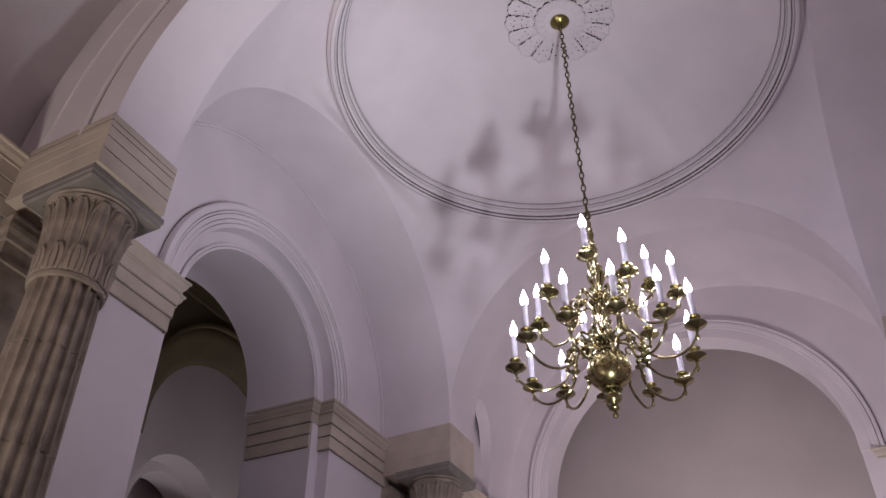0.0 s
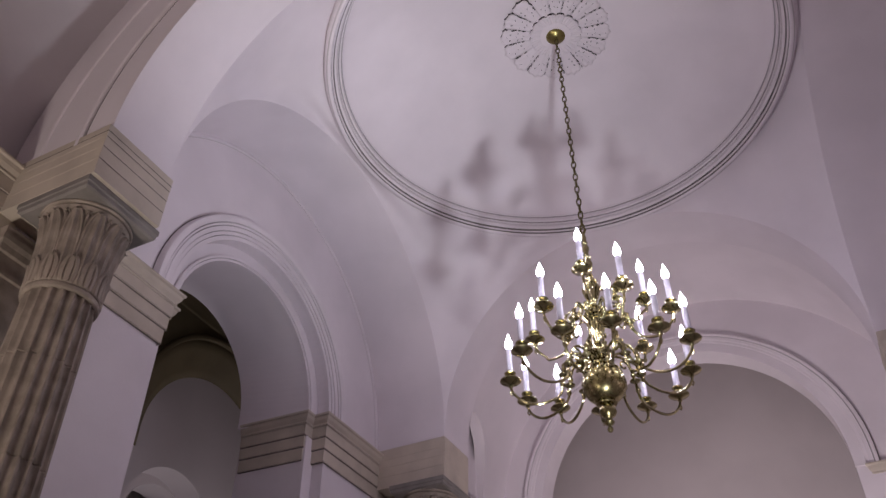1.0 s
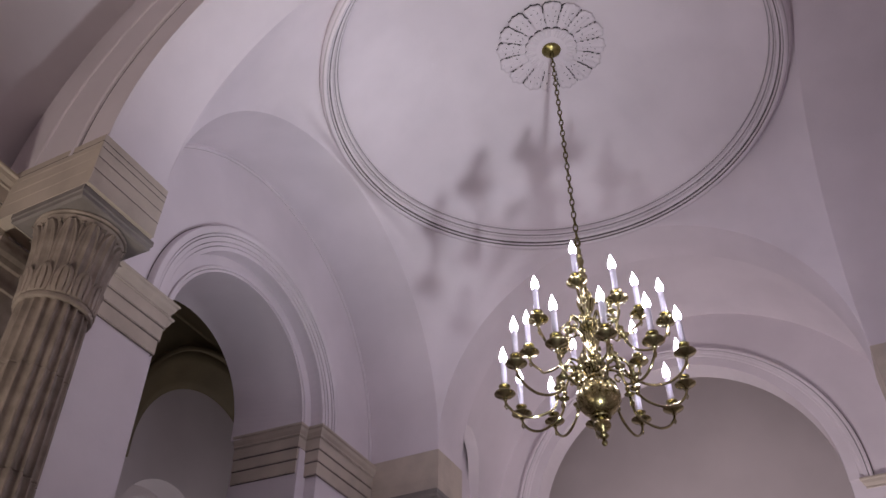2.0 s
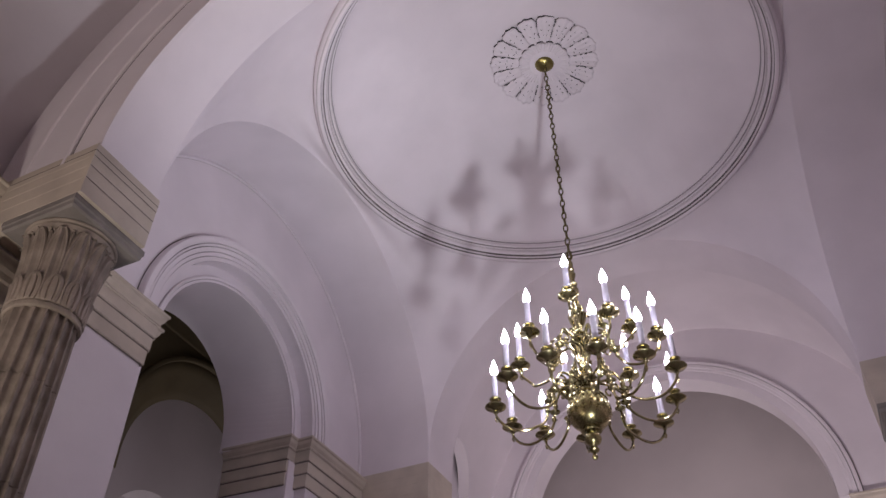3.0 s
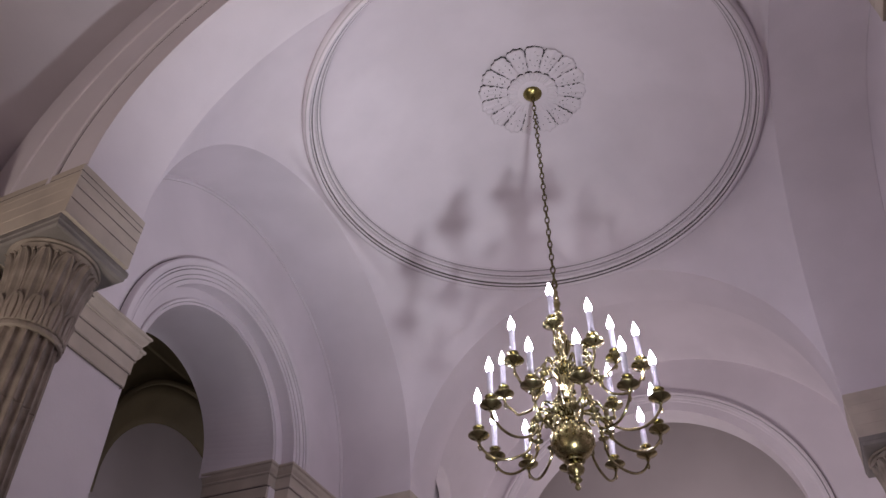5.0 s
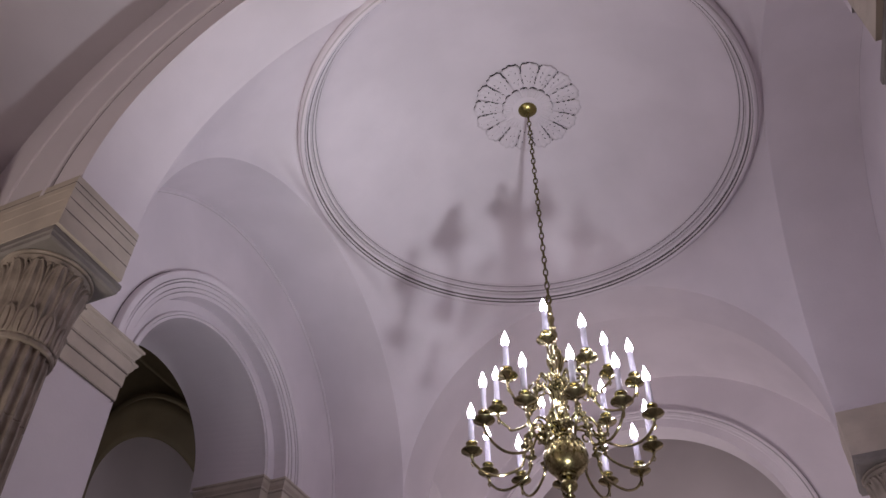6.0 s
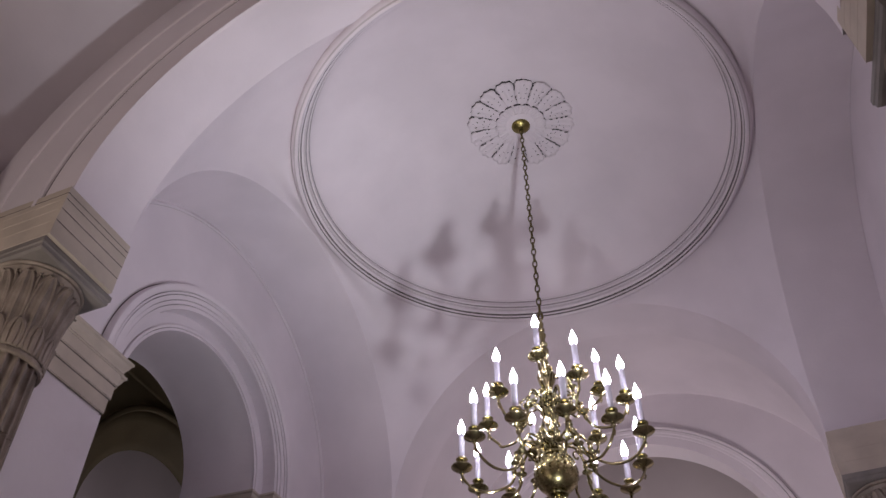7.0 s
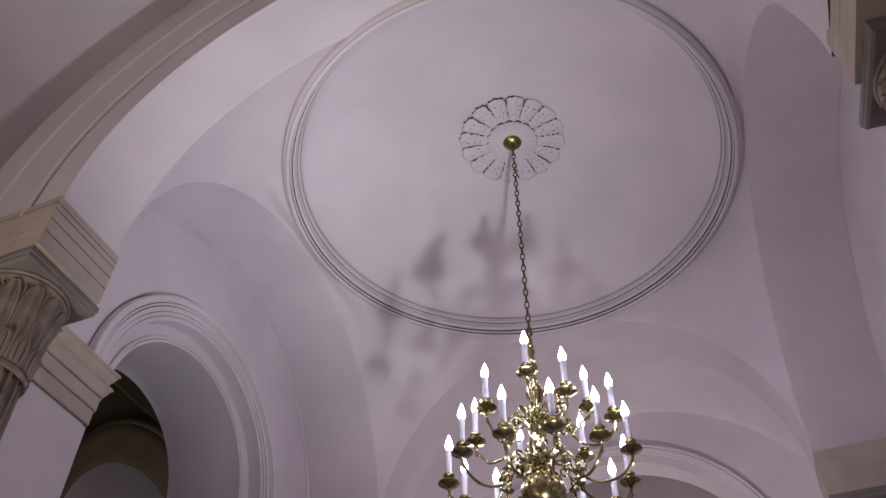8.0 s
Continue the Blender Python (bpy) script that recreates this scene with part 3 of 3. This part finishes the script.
# ---- ceiling rosette ----
def build_rosette(at):
    ros = empty("ceiling_rosette", at)
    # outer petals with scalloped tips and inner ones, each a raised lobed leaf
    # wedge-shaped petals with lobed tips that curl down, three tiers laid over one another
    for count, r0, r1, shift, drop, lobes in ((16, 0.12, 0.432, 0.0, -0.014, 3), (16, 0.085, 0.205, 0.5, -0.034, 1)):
        bm = bmesh.new()
        rows = []
        for k in range(15):
            t = k / 14
            row = []
            for j in range(-7, 8):
                q = j / 7
                tip = r1 - 0.045 * (r1 / 0.43) * (1 - math.sqrt(max(0.0, 1 - q * q))) - (0.012 * abs(math.sin(1.5 * math.pi * q)) if lobes == 3 else 0.0)
                r = r0 + (tip - r0) * t
                half = math.pi / count * ((0.972 - 0.065 * max(0.0, math.sin(t * math.pi * 7.0 + 0.6))) if lobes == 3 else 0.998)
                z = drop - 0.013 * (1 - q * q) * (0.4 + 0.6 * t) - 0.0035 * math.cos(q * math.pi * 3) * t - 0.007 * max(0.0, (t - 0.8) / 0.2) ** 2
                row.append((r * math.cos(q * half), r * math.sin(q * half), z))
            rows.append(row)
        grid(bm, rows)
        petal = part("petal", bm, PLASTER, ros, smooth=True)
        for i in range(count):
            ob = petal if i == 0 else new("petal", petal.data)
            ob.parent = ros
            sld = ob.modifiers.new("depth", "SOLIDIFY")
            sld.thickness, sld.offset = 0.010, -1
            ob.rotation_euler = (0, 0, 2 * math.pi * (i + shift) / count)
        # a near-black plate paints the shade round each tier's tips
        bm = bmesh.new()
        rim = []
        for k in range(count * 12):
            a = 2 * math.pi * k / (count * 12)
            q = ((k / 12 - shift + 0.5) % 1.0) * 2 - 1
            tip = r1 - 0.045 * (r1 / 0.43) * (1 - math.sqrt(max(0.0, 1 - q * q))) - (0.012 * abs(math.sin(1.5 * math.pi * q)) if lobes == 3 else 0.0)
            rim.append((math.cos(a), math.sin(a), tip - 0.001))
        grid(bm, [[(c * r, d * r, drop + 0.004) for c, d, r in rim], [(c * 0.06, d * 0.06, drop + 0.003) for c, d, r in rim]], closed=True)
        part("gap", bm, GAP_SHADE, ros, "dark plate painting shade behind the petals", True)
    # dark beads that paint the shade of the carving, along the gaps between the petals and between their veins
    rng = random.Random(5)
    shade_mark = None
    spots = [(r, 0.5, 2.6) for r in (0.24, 0.265, 0.29, 0.315, 0.34, 0.365, 0.39)] + [(0.25, 0.12, 1.5), (0.262, -0.14, 1.4), (0.29, 0.24, 1.4), (0.30, -0.24, 1.4), (0.312, 0.05, 1.3), (0.345, 0.2, 1.4), (0.352, -0.2, 1.4), (0.385, 0.03, 1.3)]
    for i in range(16):
        for r, q, stretch in spots:
            if rng.random() < 0.26:
                continue
            a = 2 * math.pi * (i + q) / 16 + rng.uniform(-0.012, 0.012)
            r += rng.uniform(-0.008, 0.008)
            if shade_mark is None:
                bm = bmesh.new()
                lathe(bm, [(0.001, 0.012), (0.006, 0.002), (0.005, -0.002), (0.001, -0.004)], 6)
                shade_mark = part("shade_mark", bm, GAP_SHADE, ros, "dark bead standing for shade in the carving")
                ob = shade_mark
            else:
                ob = new("shade_mark", shade_mark.data)
                ob.parent = ros
            ob.location = (r * math.cos(a), r * math.sin(a), (-0.0255 if stretch > 1.5 else -0.0325) - 0.004 * (r > 0.33))
            ob.rotation_euler = (0, 0, a + (rng.uniform(-0.35, 0.35) if stretch > 1.5 else math.copysign(0.9, q) + rng.uniform(-0.5, 0.5)))
            ob.scale = (stretch * rng.uniform(0.6, 1.25), rng.uniform(0.5, 1.0) if stretch > 1.5 else rng.uniform(0.3, 0.6), 1.6 if stretch > 1.5 else 1.0)
    bm = bmesh.new()
    lathe(bm, [(0.43, 0.03), (0.42, 0.008), (0.2, 0.0), (0.125, -0.03), (0.12, -0.052), (0.05, -0.056)], 48)
    part("disc", bm, PLASTER, ros, smooth=True)
    ros.scale = (1.05, 1.05, 1.0)
    return tagged(ros, "pale plaster ceiling rosette of scalloped petals on the dome", "rosette")


ROSE_Z = 7.478
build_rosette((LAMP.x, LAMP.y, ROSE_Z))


# ---- chandelier ----
def link_mesh():
    bm = bmesh.new()
    ring = [(0.0145 * math.cos(a), 0.0, 0.036 * math.sin(a)) for a in (2 * math.pi * k / 14 for k in range(14))]
    pts = [Vector(p) for p in ring]
    rows = []
    for i, p in enumerate(pts):
        d = (pts[(i + 1) % 14] - pts[i - 1]).normalized()
        s = Vector((0, 1, 0))
        u = d.cross(s)
        rows.append([p + 0.0052 * (math.cos(b) * s + math.sin(b) * u) for b in (2 * math.pi * k / 6 for k in range(6))])
    rows.append(rows[0])
    grid(bm, rows, closed=True)
    bmesh.ops.remove_doubles(bm, verts=bm.verts, dist=0.0001)
    return bm


def build_chandelier(at, low, top):
    """Brass chandelier: z = 0 at the finial's tip."""
    ch = empty("chandelier", at)
    base = at[2]
    bm = bmesh.new()
    lathe(bm, [(0.002, 0.0), (0.012, 0.006), (0.018, 0.02), (0.012, 0.034), (0.009, 0.042), (0.022, 0.05), (0.03, 0.062), (0.022, 0.074), (0.016, 0.08), (0.022, 0.09), (0.042, 0.105), (0.05, 0.125),
               (0.045, 0.15), (0.035, 0.165), (0.055, 0.17), (0.06, 0.178), (0.05, 0.184)], 32)
    part("finial", bm, BALL_BRASS, ch, "turned brass finial", True)
    bm = bmesh.new()
    prof = [(0.05, 0.182)]
    for k in range(1, 18):
        a = -math.pi / 2 + math.pi * k / 18
        prof.append((0.128 * math.cos(a) if k > 1 else 0.055, 0.302 + 0.122 * math.sin(a)))
    prof += [(0.05, 0.425)]
    lathe(bm, prof, 40)
    part("ball", bm, BALL_BRASS, ch, "polished brass ball", True)
    # gadroons over the ball's upper half
    bm = bmesh.new()
    for i in range(20):
        a = 2 * math.pi * i / 20
        pts = [(math.cos(a) * 0.128 * math.cos(e), math.sin(a) * 0.128 * math.cos(e), 0.302 + 0.124 * math.sin(e)) for e in (math.radians(v) for v in (25, 38, 50, 62, 72))]
        tube(bm, pts, 0.01, 6, [0.004, 0.011, 0.010, 0.007, 0.004])
    part("gadroons", bm, BRASS, ch, "raised gadroons of the ball", True)
    bm = bmesh.new()
    stem = [(0.045, 0.42), (0.058, 0.428), (0.062, 0.438), (0.05, 0.448), (0.034, 0.455), (0.028, 0.468), (0.042, 0.476), (0.048, 0.484), (0.062, 0.49), (0.07, 0.50), (0.07, 0.512), (0.06, 0.52), (0.04, 0.526), (0.026, 0.54), (0.024, 0.556), (0.034, 0.562), (0.034, 0.57), (0.024, 0.578), (0.03, 0.60),
            (0.042, 0.64), (0.052, 0.68), (0.05, 0.70), (0.036, 0.715), (0.024, 0.722), (0.036, 0.73), (0.046, 0.738), (0.062, 0.745), (0.066, 0.758), (0.06, 0.768), (0.04, 0.776), (0.024, 0.785), (0.022, 0.80), (0.032, 0.806), (0.032, 0.814), (0.022, 0.82), (0.028, 0.85), (0.038, 0.885), (0.046, 0.92),
            (0.04, 0.94), (0.026, 0.95), (0.02, 0.956), (0.034, 0.964), (0.044, 0.972), (0.046, 0.984), (0.034, 0.992), (0.02, 1.0), (0.018, 1.015), (0.026, 1.02), (0.026, 1.028), (0.018, 1.034), (0.022, 1.06), (0.03, 1.09), (0.034, 1.115), (0.026, 1.135), (0.016, 1.145), (0.024, 1.15), (0.03, 1.16), (0.026, 1.17),
            (0.014, 1.178), (0.016, 1.20), (0.024, 1.22), (0.026, 1.235), (0.018, 1.25), (0.012, 1.258), (0.02, 1.266), (0.02, 1.276), (0.012, 1.284), (0.014, 1.30), (0.018, 1.315), (0.012, 1.33), (0.008, 1.345)]
    stem = [(r, 0.42 + (z - 0.42) * (top - 0.42) / 0.925) for r, z in stem]
    lathe(bm, stem, 28)
    part("stem", bm, BRASS, ch, "turned brass baluster stem", True)
    for zc in (0.685, 0.925):
        ribs = bmesh.new()
        zc = 0.42 + (zc - 0.42) * (top - 0.42) / 0.925
        for i in range(14):
            a = 2 * math.pi * i / 14
            pts = [(math.cos(a) * r, math.sin(a) * r, zc + d) for r, d in ((0.03, -0.08), (0.042, -0.035), (0.051, 0.0), (0.046, 0.028))]
            tube(ribs, pts, 0.008, 6, [0.004, 0.008, 0.009, 0.005])
        part("ribs", ribs, BRASS, ch, "fluted ribs of the stem", True)

    def candle_arm(angle, reach, tip, hub, sag):
        """One arm: a double-curved rod with its pan, socket, candle and bulb. tip: the flame's height."""
        pan = tip - 0.34
        m = pose(0, 0, 0, 0, 0, math.degrees(angle))
        bm = bmesh.new()
        fall = 0.36 * reach + 0.02          # where the arm comes down before it swings out
        ctrl = [(0.05, 0, hub), (0.085, 0, hub + 0.05), (0.5 * fall + 0.05, 0, hub + 0.065), (0.92 * fall, 0, hub + 0.02), (fall + 0.01, 0, hub - 0.05), (fall + 0.035, 0, pan - 0.55 * sag), (0.5 * (reach + fall) - 0.055, 0, pan - 0.9 * sag), (0.5 * (reach + fall) + 0.03, 0, pan - sag),
                (reach - 0.062, 0, pan - 0.82 * sag), (reach - 0.015, 0, pan - 0.48 * sag), (reach, 0, pan - 0.03), (reach, 0, pan)]
        tube(bm, [m @ Vector(p) for p in curve_points(ctrl, 6)], 0.0082, 8)
        arm = part("arm", bm, BRASS, ch, smooth=True)
        # scroll and leaf knot on the arm
        bm = bmesh.new()
        cx, cz = fall - 0.05, hub + 0.01
        spiral = [(cx + (0.036 - 0.0045 * k) * math.cos(1.1 + k * 0.8), 0, cz + (0.036 - 0.0045 * k) * math.sin(1.1 + k * 0.8)) for k in range(7)]
        tube(bm, [m @ Vector(p) for p in curve_points(spiral, 3)], 0.0065, 6)
        part("scroll", bm, BRASS, arm, smooth=True)
        # turned balusters and a little dish where the arm comes down
        for x, z, prof in ((fall + 0.006, hub - 0.03, [(0.006, -0.03), (0.014, -0.02), (0.017, -0.006), (0.011, 0.008), (0.015, 0.02), (0.007, 0.03)]),
                           (fall + 0.014, hub - 0.075, [(0.007, -0.02), (0.015, -0.012), (0.030, -0.004), (0.033, 0.002), (0.028, 0.005), (0.012, 0.004), (0.008, 0.016)]),
                           (fall + 0.024, 0.5 * (hub - 0.085 + pan - 0.5 * sag), [(0.006, -0.024), (0.013, -0.012), (0.015, 0.0), (0.012, 0.012), (0.006, 0.024)])):
            bm = bmesh.new()
            lathe(bm, prof, 12, m @ Matrix.Translation((x, 0, z)))
            part("knop", bm, BRASS, arm, smooth=True)
        # curled leaf under the pan
        bm = bmesh.new()
        tube(bm, [m @ Vector((reach - 0.02 + 0.5 * dx, 0, pan - 0.5 * sag + dz)) for dx, dz in ((0.0, 0.0), (0.03, -0.012), (0.05, 0.008), (0.036, 0.024))], 0.005, 6, [0.003, 0.006, 0.005, 0.002])
        part("leaf", bm, BRASS, arm, smooth=True)
        at_pan = m @ Matrix.Translation((reach, 0, pan))
        bm = bmesh.new()
        lathe(bm, [(0.006, -0.034), (0.014, -0.026), (0.010, -0.016), (0.022, -0.008), (0.050, 0.002), (0.063, 0.013), (0.061, 0.018), (0.046, 0.011), (0.018, 0.010), (0.013, 0.020), (0.022, 0.027), (0.028, 0.036), (0.024, 0.046),
                   (0.019, 0.051), (0.030, 0.057), (0.035, 0.063), (0.034, 0.067), (0.024, 0.065), (0.021, 0.074), (0.017, 0.075)], 20, at_pan)
        part("drip_pan", bm, BRASS, arm, "turned brass drip pan and socket", True)
        bm = bmesh.new()
        lathe(bm, [(0.0175, 0.068), (0.0178, 0.09), (0.0172, 0.226), (0.0155, 0.234), (0.013, 0.236)], 16, at_pan)
        candle = part("candle", bm, CANDLE, arm, "white candle sleeve", True)
        bm = bmesh.new()
        lathe(bm, [(0.012, 0.232), (0.0155, 0.238), (0.0205, 0.250), (0.0225, 0.264), (0.0212, 0.279), (0.0160, 0.297), (0.0092, 0.316), (0.0042, 0.331), (0.001, 0.343)], 14, at_pan)
        part("bulb", bm, BULB, candle, "glowing flame-shaped bulb", True)

    # each arm is shifted to fit the camera's view: turn, lift and reach
    view_fits = [(11, 0.05, 0), (0, -0.016, 0), (-3.6, 0.018, 0), (-2.4, 0.052, 0), (-4.1, 0.053, 0), (-4.8, 0.015, 0), (-0.5, -0.02, 0), (0.3, 0.008, 0), (3.2, -0.01, 0), (2, -0.007, 0), (1, -0.012, 0), (4.6, 0.056, 0)]
    for i, (turn, lift, more) in enumerate(view_fits):
        candle_arm(math.radians(21.7 + 30 * i + turn), 0.535 + more, low + lift, 0.46, 0.145)
    view_fits = [(0, 0.026, 0.02), (1.5, 0.04, 0.005), (-3.8, 0.019, 0), (-3, 0.03, -0.045), (0, -0.034, 0), (3.9, -0.007, 0)]
    for i, (turn, lift, more) in enumerate(view_fits):
        candle_arm(math.radians(4.7 + 60 * i + turn), 0.44 + more, low + 0.315 + lift, 0.76, 0.155)
    for d, reach, lift in ((18.4, 0.318, 0.008), (278.2, 0.32, 0.05)):
        candle_arm(math.radians(d), reach, low + 0.48 + lift, 0.98, 0.12)
    # leafy sprays between the tiers
    for i in range(6):
        a = math.radians(34.7 + 60 * i)
        m = pose(0, 0, 0, 0, 0, math.degrees(a))
        bm = bmesh.new()
        tube(bm, [m @ Vector(p) for p in curve_points([(0.04, 0, 0.72), (0.09, 0, 0.79), (0.15, 0, 0.80), (0.185, 0, 0.75), (0.165, 0, 0.715), (0.14, 0, 0.735)], 5)], 0.006, 6)
        for k in range(5):
            e = 2 * math.pi * k / 5
            lathe(bm, [(0.003, -0.006), (0.012, 0.0), (0.003, 0.006)], 8, m @ Matrix.Translation((0.185 + 0.002, 0.016 * math.cos(e), 0.755 + 0.016 * math.sin(e))) @ pose(0, 0, 0, 0, 90, 0))
        part("flower_spray", bm, BRASS, ch, "small brass flower spray", True)
    # canopy at the ceiling, hook and chain
    bm = bmesh.new()
    h = ROSE_Z - base
    lathe(bm, [(0.012, h - 0.092), (0.034, h - 0.087), (0.066, h - 0.074), (0.078, h - 0.06), (0.074, h - 0.05), (0.05, h - 0.046)], 28)
    part("canopy", bm, OLD_BRASS, ch, "round brass ceiling canopy", True)
    bm = bmesh.new()
    tube(bm, [(0.018 * math.sin(a), 0, top + 0.028 - 0.026 * math.cos(a)) for a in (2 * math.pi * k / 16 for k in range(17))], 0.005, 6)
    part("hook", bm, IRON, ch, "", True)
    span = (h - 0.08) - (top + 0.04)
    count = int(span / 0.059)
    chain = None
    for i in range(count):
        z = top + 0.05 + i * span / count
        if chain is None:
            chain = part("chain_link", link_mesh(), IRON, ch, "", True)
            ob = chain
        else:
            ob = new("chain_link", chain.data)
            ob.parent = ch
        ob.location, ob.rotation_euler = (0, 0, z), (0, 0, math.pi / 2 * (i % 2))
    return tagged(ch, "polished brass chandelier with lit candle bulbs hanging on a chain", "chandelier")


FINIAL = 3.82
build_chandelier((LAMP.x, LAMP.y, FINIAL), 4.526 - FINIAL, 5.27 - FINIAL)
